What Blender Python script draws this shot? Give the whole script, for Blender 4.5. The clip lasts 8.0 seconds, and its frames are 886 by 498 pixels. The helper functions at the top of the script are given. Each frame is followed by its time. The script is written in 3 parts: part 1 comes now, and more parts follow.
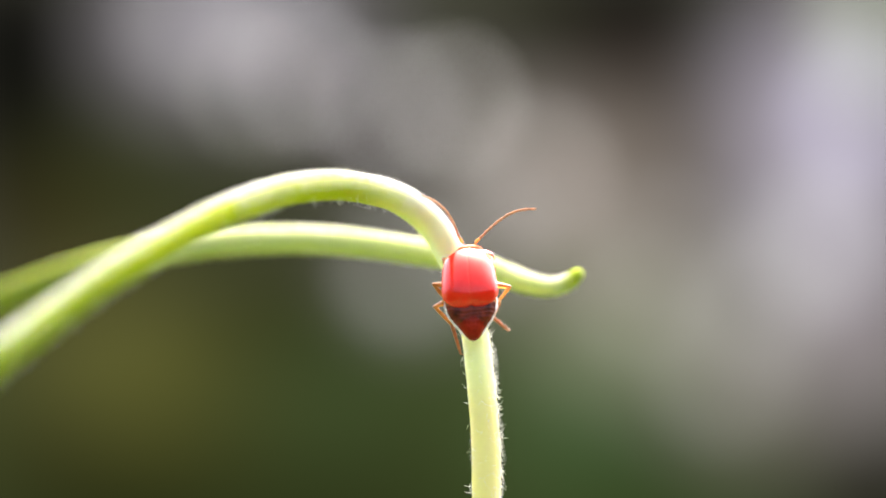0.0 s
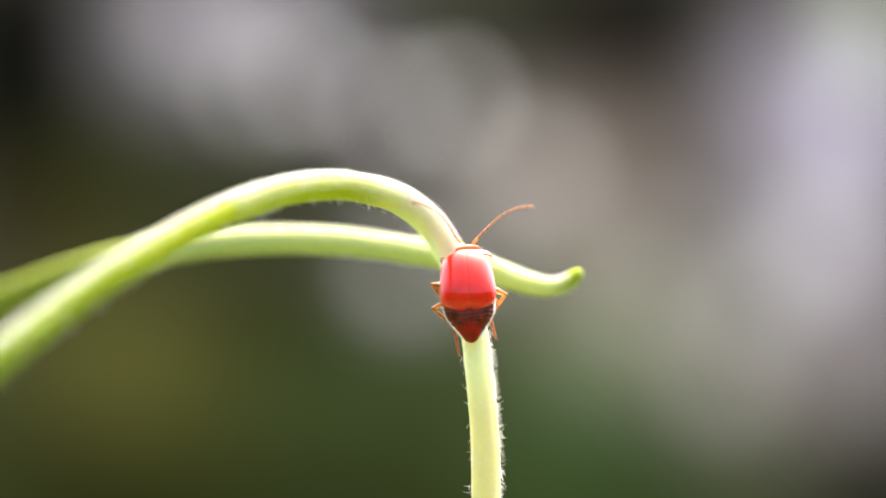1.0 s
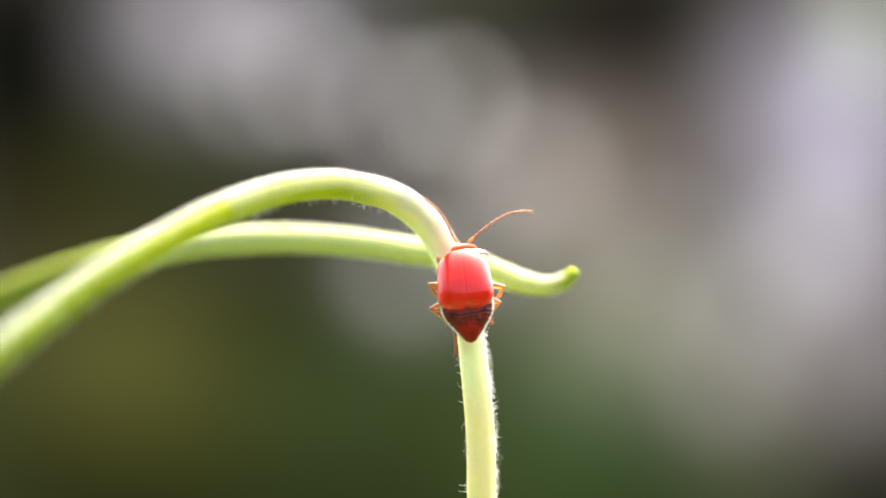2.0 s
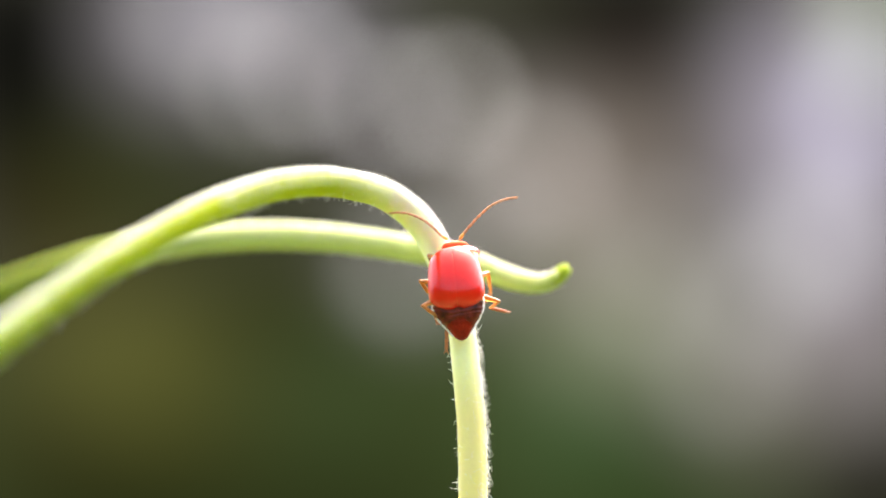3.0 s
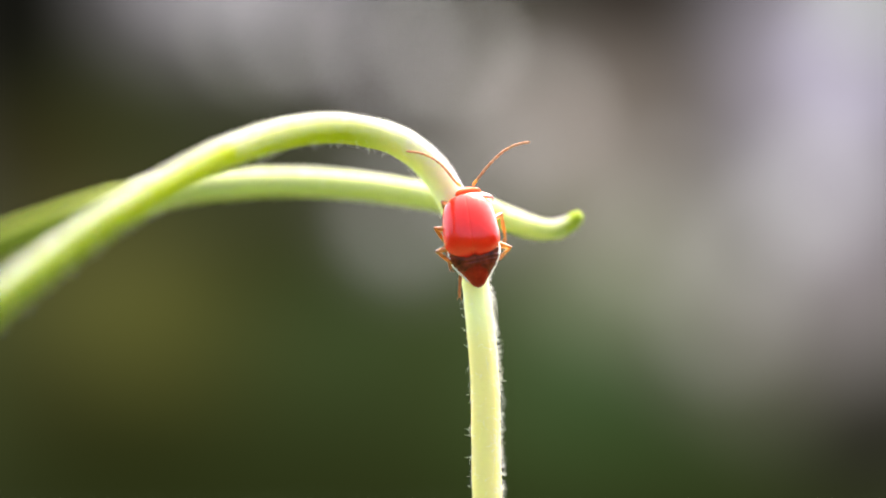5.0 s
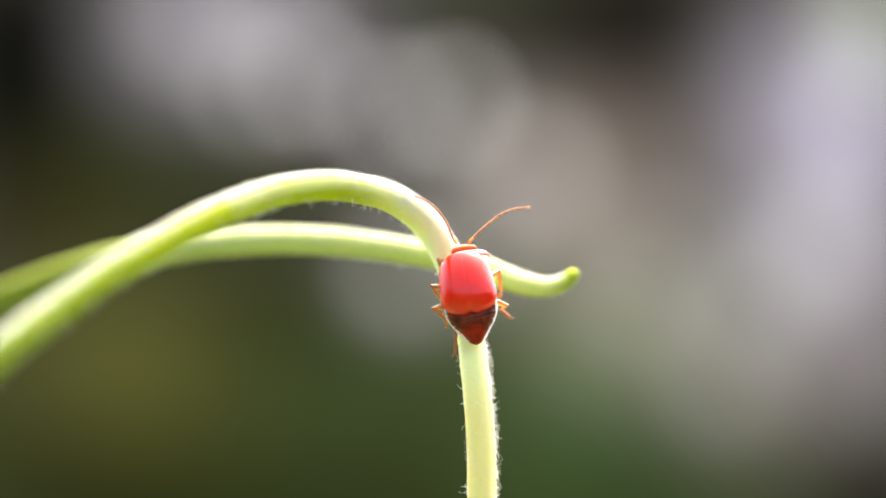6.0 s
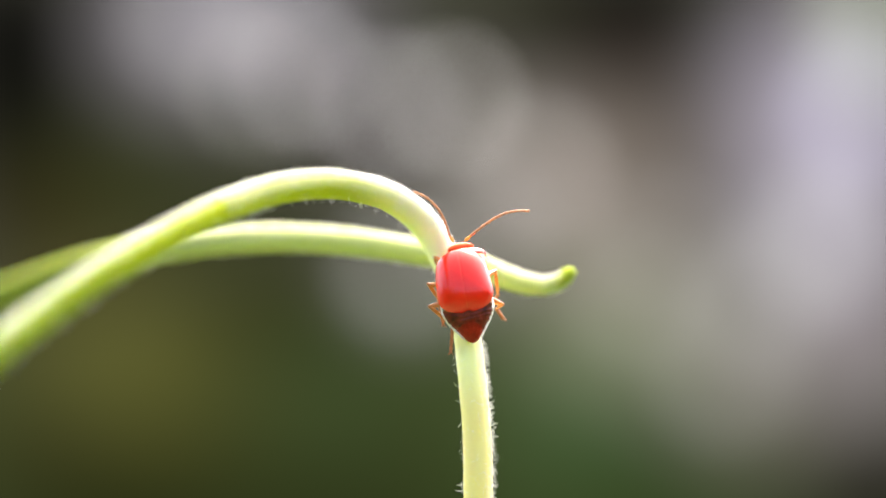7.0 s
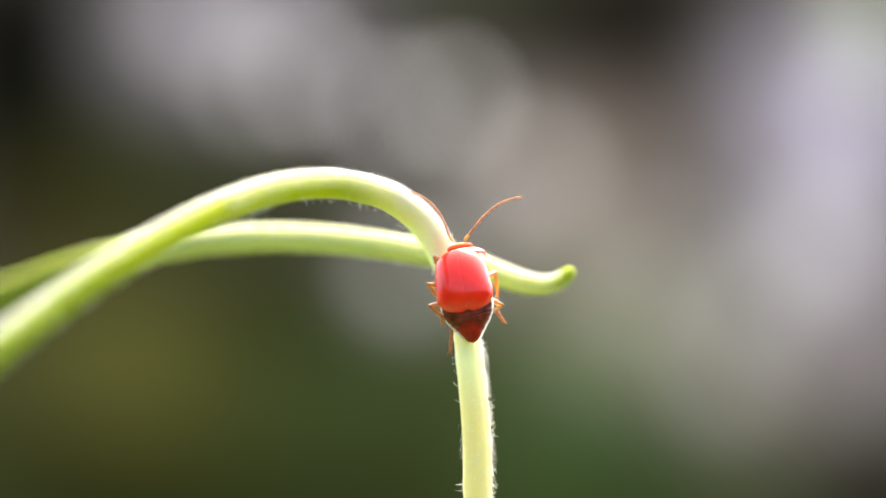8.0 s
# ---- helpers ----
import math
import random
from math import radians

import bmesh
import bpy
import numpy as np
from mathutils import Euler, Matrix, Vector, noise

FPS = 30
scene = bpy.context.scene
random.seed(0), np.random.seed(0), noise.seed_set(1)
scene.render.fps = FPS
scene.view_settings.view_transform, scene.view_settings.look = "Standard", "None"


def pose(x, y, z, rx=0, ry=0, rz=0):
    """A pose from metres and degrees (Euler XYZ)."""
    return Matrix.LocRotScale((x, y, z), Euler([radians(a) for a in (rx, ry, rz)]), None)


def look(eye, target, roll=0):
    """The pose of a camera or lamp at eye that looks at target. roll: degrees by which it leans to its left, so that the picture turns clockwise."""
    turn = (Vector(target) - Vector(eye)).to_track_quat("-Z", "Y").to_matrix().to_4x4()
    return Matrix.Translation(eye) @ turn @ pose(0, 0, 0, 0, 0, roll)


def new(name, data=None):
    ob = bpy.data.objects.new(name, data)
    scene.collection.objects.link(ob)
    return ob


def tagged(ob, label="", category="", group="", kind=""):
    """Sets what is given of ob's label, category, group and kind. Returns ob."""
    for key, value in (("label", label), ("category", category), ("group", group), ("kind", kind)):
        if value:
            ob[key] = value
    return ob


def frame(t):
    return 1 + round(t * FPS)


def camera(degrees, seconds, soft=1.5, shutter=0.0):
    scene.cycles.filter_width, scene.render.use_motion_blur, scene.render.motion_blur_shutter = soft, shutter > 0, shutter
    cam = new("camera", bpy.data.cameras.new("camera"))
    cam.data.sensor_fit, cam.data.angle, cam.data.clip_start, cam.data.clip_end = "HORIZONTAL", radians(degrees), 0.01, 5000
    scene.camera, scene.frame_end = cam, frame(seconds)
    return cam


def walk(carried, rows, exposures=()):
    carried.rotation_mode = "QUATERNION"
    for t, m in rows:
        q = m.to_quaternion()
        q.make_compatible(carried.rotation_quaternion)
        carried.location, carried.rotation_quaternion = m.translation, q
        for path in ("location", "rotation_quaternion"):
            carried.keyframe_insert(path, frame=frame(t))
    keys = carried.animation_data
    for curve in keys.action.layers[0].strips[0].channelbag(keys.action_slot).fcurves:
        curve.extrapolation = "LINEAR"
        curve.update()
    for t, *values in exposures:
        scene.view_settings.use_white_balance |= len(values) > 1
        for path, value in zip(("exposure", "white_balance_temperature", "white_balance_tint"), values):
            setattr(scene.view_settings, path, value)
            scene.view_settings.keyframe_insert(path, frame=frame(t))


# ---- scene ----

# One millimetre plan round the focus point: x to the right, d away from the lens, z up.
EYE_Z = 0.9
FOCUS = 0.2


def mm(x, d, z):
    return Vector((x / 1000, FOCUS + d / 1000, EYE_Z + z / 1000))


# ---- camera and its walk ----
cam = camera(20, 8.0, soft=1.7, shutter=0.8)
cam.data.dof.use_dof = True
cam.data.dof.focus_distance = FOCUS - 0.0006
cam.data.dof.aperture_fstop = 8.0
cam.data.dof.aperture_blades = 0

# seconds, slide in millimetres, pitch in degrees
CAMERA_ROWS = (
    (0.0, 0.00, 0.000), (0.5, 0.07, 0.006), (1.0, 0.04, 0.000), (1.5, 0.09, 0.006), (1.7, 0.18, 0.000),
    (2.8, 1.03, -0.064), (3.0, 1.08, -0.084), (3.1, 1.07, -0.129), (3.2, 1.06, -0.245), (3.3, 1.02, -0.464),
    (3.4, 0.98, -0.863), (3.5, 0.94, -1.295), (3.6, 0.87, -1.520), (3.7, 0.79, -1.617), (3.8, 0.72, -1.643),
    (3.9, 0.64, -1.643), (4.0, 0.56, -1.630), (4.1, 0.51, -1.604), (4.2, 0.45, -1.559), (5.3, 0.00, -0.953),
    (5.4, 0.01, -0.747), (5.5, 0.02, -0.548), (5.6, 0.09, -0.374), (5.7, 0.17, -0.206), (5.8, 0.24, -0.064),
    (5.9, 0.31, 0.000), (6.0, 0.38, 0.009), (6.2, 0.49, -0.006), (6.5, 0.65, -0.026), (7.0, 0.67, -0.032),
    (7.5, 0.69, -0.035), (8.0, 0.70, -0.039),
)
walk(cam, [(t, pose(x / 1000, 0, EYE_Z, 90 + p, 0, 0)) for t, x, p in CAMERA_ROWS])

# ---- world, sun, exposure ----
EXPOSURE = 3.2
scene.view_settings.exposure = EXPOSURE
SUN_ELEVATION, SUN_AZIMUTH = radians(58), radians(12)  # azimuth from straight ahead towards the right
world = bpy.data.worlds.new("world")
scene.world = world
world.use_nodes = True
wn, wl = world.node_tree.nodes, world.node_tree.links
sky = wn.new("ShaderNodeTexSky")
sky.sky_type = "NISHITA"
sky.sun_disc = False
sky.sun_elevation, sky.sun_rotation = SUN_ELEVATION, SUN_AZIMUTH
sky.dust_density, sky.air_density, sky.ozone_density = 8.0, 0.3, 0.05
wl.new(sky.outputs["Color"], wn["Background"].inputs["Color"])
wn["Background"].inputs["Strength"].default_value = 0.15
sun_data = bpy.data.lights.new("sun", "SUN")
sun_data.energy, sun_data.angle, sun_data.color = 0.5, radians(45), (1.0, 0.96, 0.88)
sun = new("sun", sun_data)
ce = math.cos(SUN_ELEVATION)
to_sun = Vector((math.sin(SUN_AZIMUTH) * ce, math.cos(SUN_AZIMUTH) * ce, math.sin(SUN_ELEVATION)))
sun.matrix_world = look(to_sun * 20, (0, 0, 0))


# ---- materials ----
def material(name):
    m = bpy.data.materials.new(name)
    m.use_nodes = True
    return m, m.node_tree.nodes, m.node_tree.links, m.node_tree.nodes["Principled BSDF"]


def tone(name, dark, light, scale, rough=0.5, bump=0.0, bump_scale=None, spec=0.5, coat=0.0, sss=0.0,
         sss_scale=0.001, trans=0.0):
    """A surface that varies between two colours by noise at two scales, with fine relief."""
    m, n, l, p = material(name)
    co = n.new("ShaderNodeTexCoord")
    big, fine = n.new("ShaderNodeTexNoise"), n.new("ShaderNodeTexNoise")
    big.inputs["Scale"].default_value, fine.inputs["Scale"].default_value = scale, scale * 6
    big.inputs["Detail"].default_value = 5.0
    add = n.new("ShaderNodeMath")
    add.operation = "MULTIPLY_ADD"
    add.inputs[1].default_value = 0.35
    ramp = n.new("ShaderNodeValToRGB")
    ramp.color_ramp.elements[0].color, ramp.color_ramp.elements[1].color = (*dark, 1), (*light, 1)
    ramp.color_ramp.elements[0].position, ramp.color_ramp.elements[1].position = 0.42, 0.9
    for tex in (big, fine):
        l.new(co.outputs["Object"], tex.inputs["Vector"])
    l.new(fine.outputs["Fac"], add.inputs[0])
    l.new(big.outputs["Fac"], add.inputs[2])
    l.new(add.outputs[0], ramp.inputs["Fac"])
    l.new(ramp.outputs["Color"], p.inputs["Base Color"])
    p.inputs["Roughness"].default_value = rough
    p.inputs["Specular IOR Level"].default_value = spec
    p.inputs["Coat Weight"].default_value = coat
    p.inputs["Coat Roughness"].default_value = 0.04
    p.inputs["Subsurface Weight"].default_value = sss
    p.inputs["Subsurface Radius"].default_value = (1.0, 1.0, 0.6)
    p.inputs["Subsurface Scale"].default_value = sss_scale
    if bump:
        bt, bn = n.new("ShaderNodeTexNoise"), n.new("ShaderNodeBump")
        bt.inputs["Scale"].default_value = bump_scale or scale * 8
        l.new(co.outputs["Object"], bt.inputs["Vector"])
        l.new(bt.outputs["Fac"], bn.inputs["Height"])
        bn.inputs["Strength"].default_value, bn.inputs["Distance"].default_value = bump, 0.0001
        l.new(bn.outputs["Normal"], p.inputs["Normal"])
    if trans:
        tr, mix, out = n.new("ShaderNodeBsdfTranslucent"), n.new("ShaderNodeMixShader"), n["Material Output"]
        l.new(ramp.outputs["Color"], tr.inputs["Color"])
        mix.inputs[0].default_value = trans
        l.new(p.outputs[0], mix.inputs[1])
        l.new(tr.outputs[0], mix.inputs[2])
        l.new(mix.outputs[0], out.inputs["Surface"])
    return m


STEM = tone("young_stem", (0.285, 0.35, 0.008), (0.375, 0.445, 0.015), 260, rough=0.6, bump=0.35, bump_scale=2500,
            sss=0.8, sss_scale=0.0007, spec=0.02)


def recolour(m, pale, x0, x1, axis="X"):
    """Blends in another colour along one axis of a plant or body, from x0 to x1."""
    n, l = m.node_tree.nodes, m.node_tree.links
    p = n["Principled BSDF"]
    old = p.inputs["Base Color"].links[0].from_socket
    co, sep, rng, mix = (n.new("ShaderNodeTexCoord"), n.new("ShaderNodeSeparateXYZ"), n.new("ShaderNodeMapRange"),
                         n.new("ShaderNodeMixRGB"))
    l.new(co.outputs["Object"], sep.inputs[0])
    l.new(sep.outputs[axis], rng.inputs["Value"])
    rng.interpolation_type = "SMOOTHSTEP"
    rng.inputs["From Min"].default_value, rng.inputs["From Max"].default_value = x0, x1
    mix.inputs[2].default_value = (*pale, 1)
    l.new(rng.outputs[0], mix.inputs[0])
    l.new(old, mix.inputs[1])
    l.new(mix.outputs[0], p.inputs["Base Color"])


# paler from the arch down past the beetle, then yellower below
recolour(STEM, (0.88, 0.93, 0.48), -0.008, 0.0005)
recolour(STEM, (0.84, 0.76, 0.32), EYE_Z - 0.0075, EYE_Z - 0.014, "Z")
# darker green towards the far left
recolour(STEM, (0.160, 0.225, 0.0006), -0.012, -0.028)
TENDRIL = tone("tendril_skin", (0.17, 0.25, 0.012), (0.25, 0.32, 0.026), 260, rough=0.6, bump=0.3, bump_scale=2500,
               sss=0.8, sss_scale=0.0007, spec=0.03)
recolour(TENDRIL, (0.43, 0.50, 0.17), 0.0112, 0.0085)
# darker green towards the left end
recolour(TENDRIL, (0.155, 0.20, 0.02), -0.016, -0.036)
HAIR = tone("plant_hair", (0.75, 0.74, 0.76), (0.87, 0.86, 0.88), 900, rough=0.45, trans=0.5)
SHELL = tone("red_shell", (0.62, 0.004, 0.001), (0.74, 0.008, 0.001), 600, rough=0.19, spec=0.74, sss=0.05,
             sss_scale=0.0004, bump=0.05, bump_scale=3200)
SHELL.node_tree.nodes["Principled BSDF"].inputs["Specular Tint"].default_value = (1.0, 0.80, 0.72, 1)
HEAD_RED = tone("orange_red_head", (0.60, 0.075, 0.02), (0.76, 0.15, 0.04), 900, rough=0.5, coat=0.0, spec=0.12, sss=0.2,
                sss_scale=0.0004)
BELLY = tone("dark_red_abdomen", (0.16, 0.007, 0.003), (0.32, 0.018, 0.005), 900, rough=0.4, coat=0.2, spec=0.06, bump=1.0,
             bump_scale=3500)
# darker brown towards the upper end of the abdomen
recolour(BELLY, (0.07, 0.007, 0.003), -0.0026, -0.0012, "Z")
BELLY_DARK = tone("brown_membrane", (0.03, 0.005, 0.003), (0.21, 0.026, 0.010), 1300, rough=0.4, spec=0.1, coat=0.22, bump=0.8, bump_scale=3000)
RIM = tone("white_margin", (0.86, 0.85, 0.85), (0.95, 0.94, 0.94), 900, rough=0.3, coat=0.5, trans=0.5)
LEG = tone("amber_leg", (0.40, 0.11, 0.015), (0.70, 0.30, 0.06), 2200, rough=0.15, coat=0.6, trans=0.2, bump=0.3, bump_scale=6000)
LEG.node_tree.nodes["Principled BSDF"].inputs["Transmission Weight"].default_value = 0.55
LEG_TIP = tone("pinkish_foot", (0.36, 0.10, 0.04), (0.58, 0.22, 0.10), 2500, rough=0.45, trans=0.3)
FEELER = tone("orange_feeler", (0.36, 0.16, 0.07), (0.54, 0.29, 0.15), 1800, rough=0.6, trans=0.4)
FEELER_BASE = tone("yellow_feeler_base", (0.7, 0.36, 0.05), (0.85, 0.5, 0.1), 1500, rough=0.35, trans=0.3)
EYE = tone("black_eye", (0.01, 0.01, 0.01), (0.03, 0.02, 0.02), 2000, rough=0.15, coat=0.6)
GRASS = tone("dark_meadow", (0.032, 0.050, 0.014), (0.090, 0.115, 0.036), 1.5, rough=0.9, spec=0.25, bump=0.6, bump_scale=30)


# for the unseen bank behind the lens
FOLIAGE = tone("dark_foliage", (0.010, 0.017, 0.005), (0.040, 0.055, 0.016), 4, rough=0.9, spec=0.06, bump=0.8, bump_scale=25)


# ---- mesh tools ----
def part(name, bm, mat, parent=None, label="", smooth=True):
    """Links a bmesh as one mesh object, under a thing or a part if one is given."""
    me = bpy.data.meshes.new(name)
    bmesh.ops.recalc_face_normals(bm, faces=bm.faces[:])
    for f in bm.faces:
        f.smooth = smooth
    bm.to_mesh(me)
    bm.free()
    me.materials.append(mat)
    ob = new(name, me)
    ob.parent = parent
    if label:
        ob["label"] = label
    return ob


def spline(points, step):
    """A smooth curve through uneven points, resampled about every step."""
    pts = [Vector(p) for p in points]
    n = len(pts)
    tang = []
    for i in range(n):
        a, b = pts[max(i - 1, 0)], pts[min(i + 1, n - 1)]
        la, lb = (pts[i] - a).length, (b - pts[i]).length
        if la == 0 or lb == 0:
            tang.append((b - a).normalized())
        else:
            tang.append((((pts[i] - a) / la) * lb + ((b - pts[i]) / lb) * la).normalized())
    out, where = [], []
    for i in range(n - 1):
        length = (pts[i + 1] - pts[i]).length
        count = max(1, round(length / step(i) if callable(step) else length / step))
        for j in range(count):
            s = j / count
            h1, h2 = 2 * s ** 3 - 3 * s ** 2 + 1, -2 * s ** 3 + 3 * s ** 2
            h3, h4 = s ** 3 - 2 * s ** 2 + s, s ** 3 - s ** 2
            out.append(pts[i] * h1 + pts[i + 1] * h2 + (tang[i] * h3 + tang[i + 1] * h4) * length)
            where.append(i + s)
    out.append(pts[-1])
    where.append(n - 1)
    return out, where


def frames_along(path):
    """Tangent and two side directions at each point, carried along without twist."""
    tang = [(path[min(i + 1, len(path) - 1)] - path[max(i - 1, 0)]).normalized() for i in range(len(path))]
    side = tang[0].orthogonal().normalized()
    out = []
    for t in tang:
        side = (side - t * side.dot(t)).normalized()
        out.append((t, side, t.cross(side)))
    return out


def tube(bm, path, radii, sides=12, ends=True, flat=1.0):
    """A swept tube of changing radius with rounded ends."""
    rings, fr = [], frames_along(path)
    for c, r, (t, a, b) in zip(path, radii, fr):
        rings.append([bm.verts.new(c + (a * math.cos(q) + b * (flat * math.sin(q))) * r)
                      for q in (2 * math.pi * i / sides for i in range(sides))])
    for ra, rb in zip(rings, rings[1:]):
        for i in range(sides):
            bm.faces.new((ra[i], ra[(i + 1) % sides], rb[(i + 1) % sides], rb[i]))
    if ends:
        for ring, c, r, t, sign in ((rings[0], path[0], radii[0], fr[0][0], -1), (rings[-1], path[-1], radii[-1], fr[-1][0], 1)):
            prev = ring
            for k in (0.5, 0.85):
                nxt = [bm.verts.new(c + (v.co - c) * math.sqrt(1 - k * k) + t * (sign * r * k)) for v in ring]
                for i in range(sides):
                    bm.faces.new((prev[i], prev[(i + 1) % sides], nxt[(i + 1) % sides], nxt[i]))
                prev = nxt
            tip = bm.verts.new(c + t * (sign * r))
            for i in range(sides):
                bm.faces.new((prev[i], prev[(i + 1) % sides], tip))


def blob(bm, centre, radii, rings=10, sides=16, turn=None):
    """An ellipsoid; turn: a rotation matrix."""
    centre = Vector(centre)
    rows = []
    for i in range(1, rings):
        th = math.pi * i / rings
        row = []
        for j in range(sides):
            ph = 2 * math.pi * j / sides
            v = Vector((radii[0] * math.sin(th) * math.cos(ph), radii[1] * math.sin(th) * math.sin(ph), radii[2] * math.cos(th)))
            row.append(bm.verts.new(centre + (turn @ v if turn else v)))
        rows.append(row)
    top, bot = Vector((0, 0, radii[2])), Vector((0, 0, -radii[2]))
    top, bot = bm.verts.new(centre + (turn @ top if turn else top)), bm.verts.new(centre + (turn @ bot if turn else bot))
    for ra, rb in zip(rows, rows[1:]):
        for j in range(sides):
            bm.faces.new((ra[j], ra[(j + 1) % sides], rb[(j + 1) % sides], rb[j]))
    for j in range(sides):
        bm.faces.new((top, rows[0][(j + 1) % sides], rows[0][j]))
        bm.faces.new((bot, rows[-1][j], rows[-1][(j + 1) % sides]))


# ---- large structure: ground and distance ----
def ground():
    bm = bmesh.new()
    rng = random.Random(3)
    rings = [0.0, 0.4, 0.8, 1.5, 3, 5, 9, 20, 60, 200, 900, 2500]
    prev = [bm.verts.new((0, 0, 0))]
    for r in rings[1:]:
        ring = [bm.verts.new((r * math.cos(a), r * math.sin(a), rng.uniform(-0.01, 0.01) * min(r, 3)))
                for a in (2 * math.pi * i / 48 for i in range(48))]
        for i in range(48):
            if len(prev) == 1:
                bm.faces.new((prev[0], ring[i], ring[(i + 1) % 48]))
            else:
                bm.faces.new((prev[i], ring[i], ring[(i + 1) % 48], prev[(i + 1) % 48]))
        prev = ring
    tagged(part("ground", bm, GRASS), "green meadow ground", "ground", kind="structure")


def glowing_distance():
    """Far woodland and sky gaps painted as soft glowing patches, in metres on the backdrop."""
    m, n, l, p = material("far_distance_glow")
    n.remove(p)
    co = n.new("ShaderNodeTexCoord")
    col = n.new("ShaderNodeRGB")
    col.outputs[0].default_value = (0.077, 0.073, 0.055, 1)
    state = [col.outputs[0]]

    def patch(x, z, rx, rz, colour, amount=1.0, hard=1.0, tilt=0.0):
        mp = n.new("ShaderNodeMapping")
        mp.vector_type = "TEXTURE"
        mp.inputs["Location"].default_value = (x, z, 0)
        mp.inputs["Rotation"].default_value = (0, 0, radians(tilt))
        mp.inputs["Scale"].default_value = (rx, rz, 1)
        l.new(co.outputs["Object"], mp.inputs["Vector"])
        ln = n.new("ShaderNodeVectorMath")
        ln.operation = "LENGTH"
        l.new(mp.outputs[0], ln.inputs[0])
        pw = n.new("ShaderNodeMath")
        pw.operation = "POWER"
        pw.inputs[1].default_value = 2 * hard
        l.new(ln.outputs["Value"], pw.inputs[0])
        ng = n.new("ShaderNodeMath")
        ng.operation = "MULTIPLY"
        ng.inputs[1].default_value = -1
        l.new(pw.outputs[0], ng.inputs[0])
        ex = n.new("ShaderNodeMath")
        ex.operation = "EXPONENT"
        l.new(ng.outputs[0], ex.inputs[0])
        am = n.new("ShaderNodeMath")
        am.operation = "MULTIPLY"
        am.inputs[1].default_value = amount
        l.new(ex.outputs[0], am.inputs[0])
        mx = n.new("ShaderNodeMixRGB")
        mx.inputs[2].default_value = (*colour, 1)
        l.new(am.outputs[0], mx.inputs[0])
        l.new(state[0], mx.inputs[1])
        state[0] = mx.outputs[0]

    # woodland and sky; dark corners and bottom band also hold painted lens falloff
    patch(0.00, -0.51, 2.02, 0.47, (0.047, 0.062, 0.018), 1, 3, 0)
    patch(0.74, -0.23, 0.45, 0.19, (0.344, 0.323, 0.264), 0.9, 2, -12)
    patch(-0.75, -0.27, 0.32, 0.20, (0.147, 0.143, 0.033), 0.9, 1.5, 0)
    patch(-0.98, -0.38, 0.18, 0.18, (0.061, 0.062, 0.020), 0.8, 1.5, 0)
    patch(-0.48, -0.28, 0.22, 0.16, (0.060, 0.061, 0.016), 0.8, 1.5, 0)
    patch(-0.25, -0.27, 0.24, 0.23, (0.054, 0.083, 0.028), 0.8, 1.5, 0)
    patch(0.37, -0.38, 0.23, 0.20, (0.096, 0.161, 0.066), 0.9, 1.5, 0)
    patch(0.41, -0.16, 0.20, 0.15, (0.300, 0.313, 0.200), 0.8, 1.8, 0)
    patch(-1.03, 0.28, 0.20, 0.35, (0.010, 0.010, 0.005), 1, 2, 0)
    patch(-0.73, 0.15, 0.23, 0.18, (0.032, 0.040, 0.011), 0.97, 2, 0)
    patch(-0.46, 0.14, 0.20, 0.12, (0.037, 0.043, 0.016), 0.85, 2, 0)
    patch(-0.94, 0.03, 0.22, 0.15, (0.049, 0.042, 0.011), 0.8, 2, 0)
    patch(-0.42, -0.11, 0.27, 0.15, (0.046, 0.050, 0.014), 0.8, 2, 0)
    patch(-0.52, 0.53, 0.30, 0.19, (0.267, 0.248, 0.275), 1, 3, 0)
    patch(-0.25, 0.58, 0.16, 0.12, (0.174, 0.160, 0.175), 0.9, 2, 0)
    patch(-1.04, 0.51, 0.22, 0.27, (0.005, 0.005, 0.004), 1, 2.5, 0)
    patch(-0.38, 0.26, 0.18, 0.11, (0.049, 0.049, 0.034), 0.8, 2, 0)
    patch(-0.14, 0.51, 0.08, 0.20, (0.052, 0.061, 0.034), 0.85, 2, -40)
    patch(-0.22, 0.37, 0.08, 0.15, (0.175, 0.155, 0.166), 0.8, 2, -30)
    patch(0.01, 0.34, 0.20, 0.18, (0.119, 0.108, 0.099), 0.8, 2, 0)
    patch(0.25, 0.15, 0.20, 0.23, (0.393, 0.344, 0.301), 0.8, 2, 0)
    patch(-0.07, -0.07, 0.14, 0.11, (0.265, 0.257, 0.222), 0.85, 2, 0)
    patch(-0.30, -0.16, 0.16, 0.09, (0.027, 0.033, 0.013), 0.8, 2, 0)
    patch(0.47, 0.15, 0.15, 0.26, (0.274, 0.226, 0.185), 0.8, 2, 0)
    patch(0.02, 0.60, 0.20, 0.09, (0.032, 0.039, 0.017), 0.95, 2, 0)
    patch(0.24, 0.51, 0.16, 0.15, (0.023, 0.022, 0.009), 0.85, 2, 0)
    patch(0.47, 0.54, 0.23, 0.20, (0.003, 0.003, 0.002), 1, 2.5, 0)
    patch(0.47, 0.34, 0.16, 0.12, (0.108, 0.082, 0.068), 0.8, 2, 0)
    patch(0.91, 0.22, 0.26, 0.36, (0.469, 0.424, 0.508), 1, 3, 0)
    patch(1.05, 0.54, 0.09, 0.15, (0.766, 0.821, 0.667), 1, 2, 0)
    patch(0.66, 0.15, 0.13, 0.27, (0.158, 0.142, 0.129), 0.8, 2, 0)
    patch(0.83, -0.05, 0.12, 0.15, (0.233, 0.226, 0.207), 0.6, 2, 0)
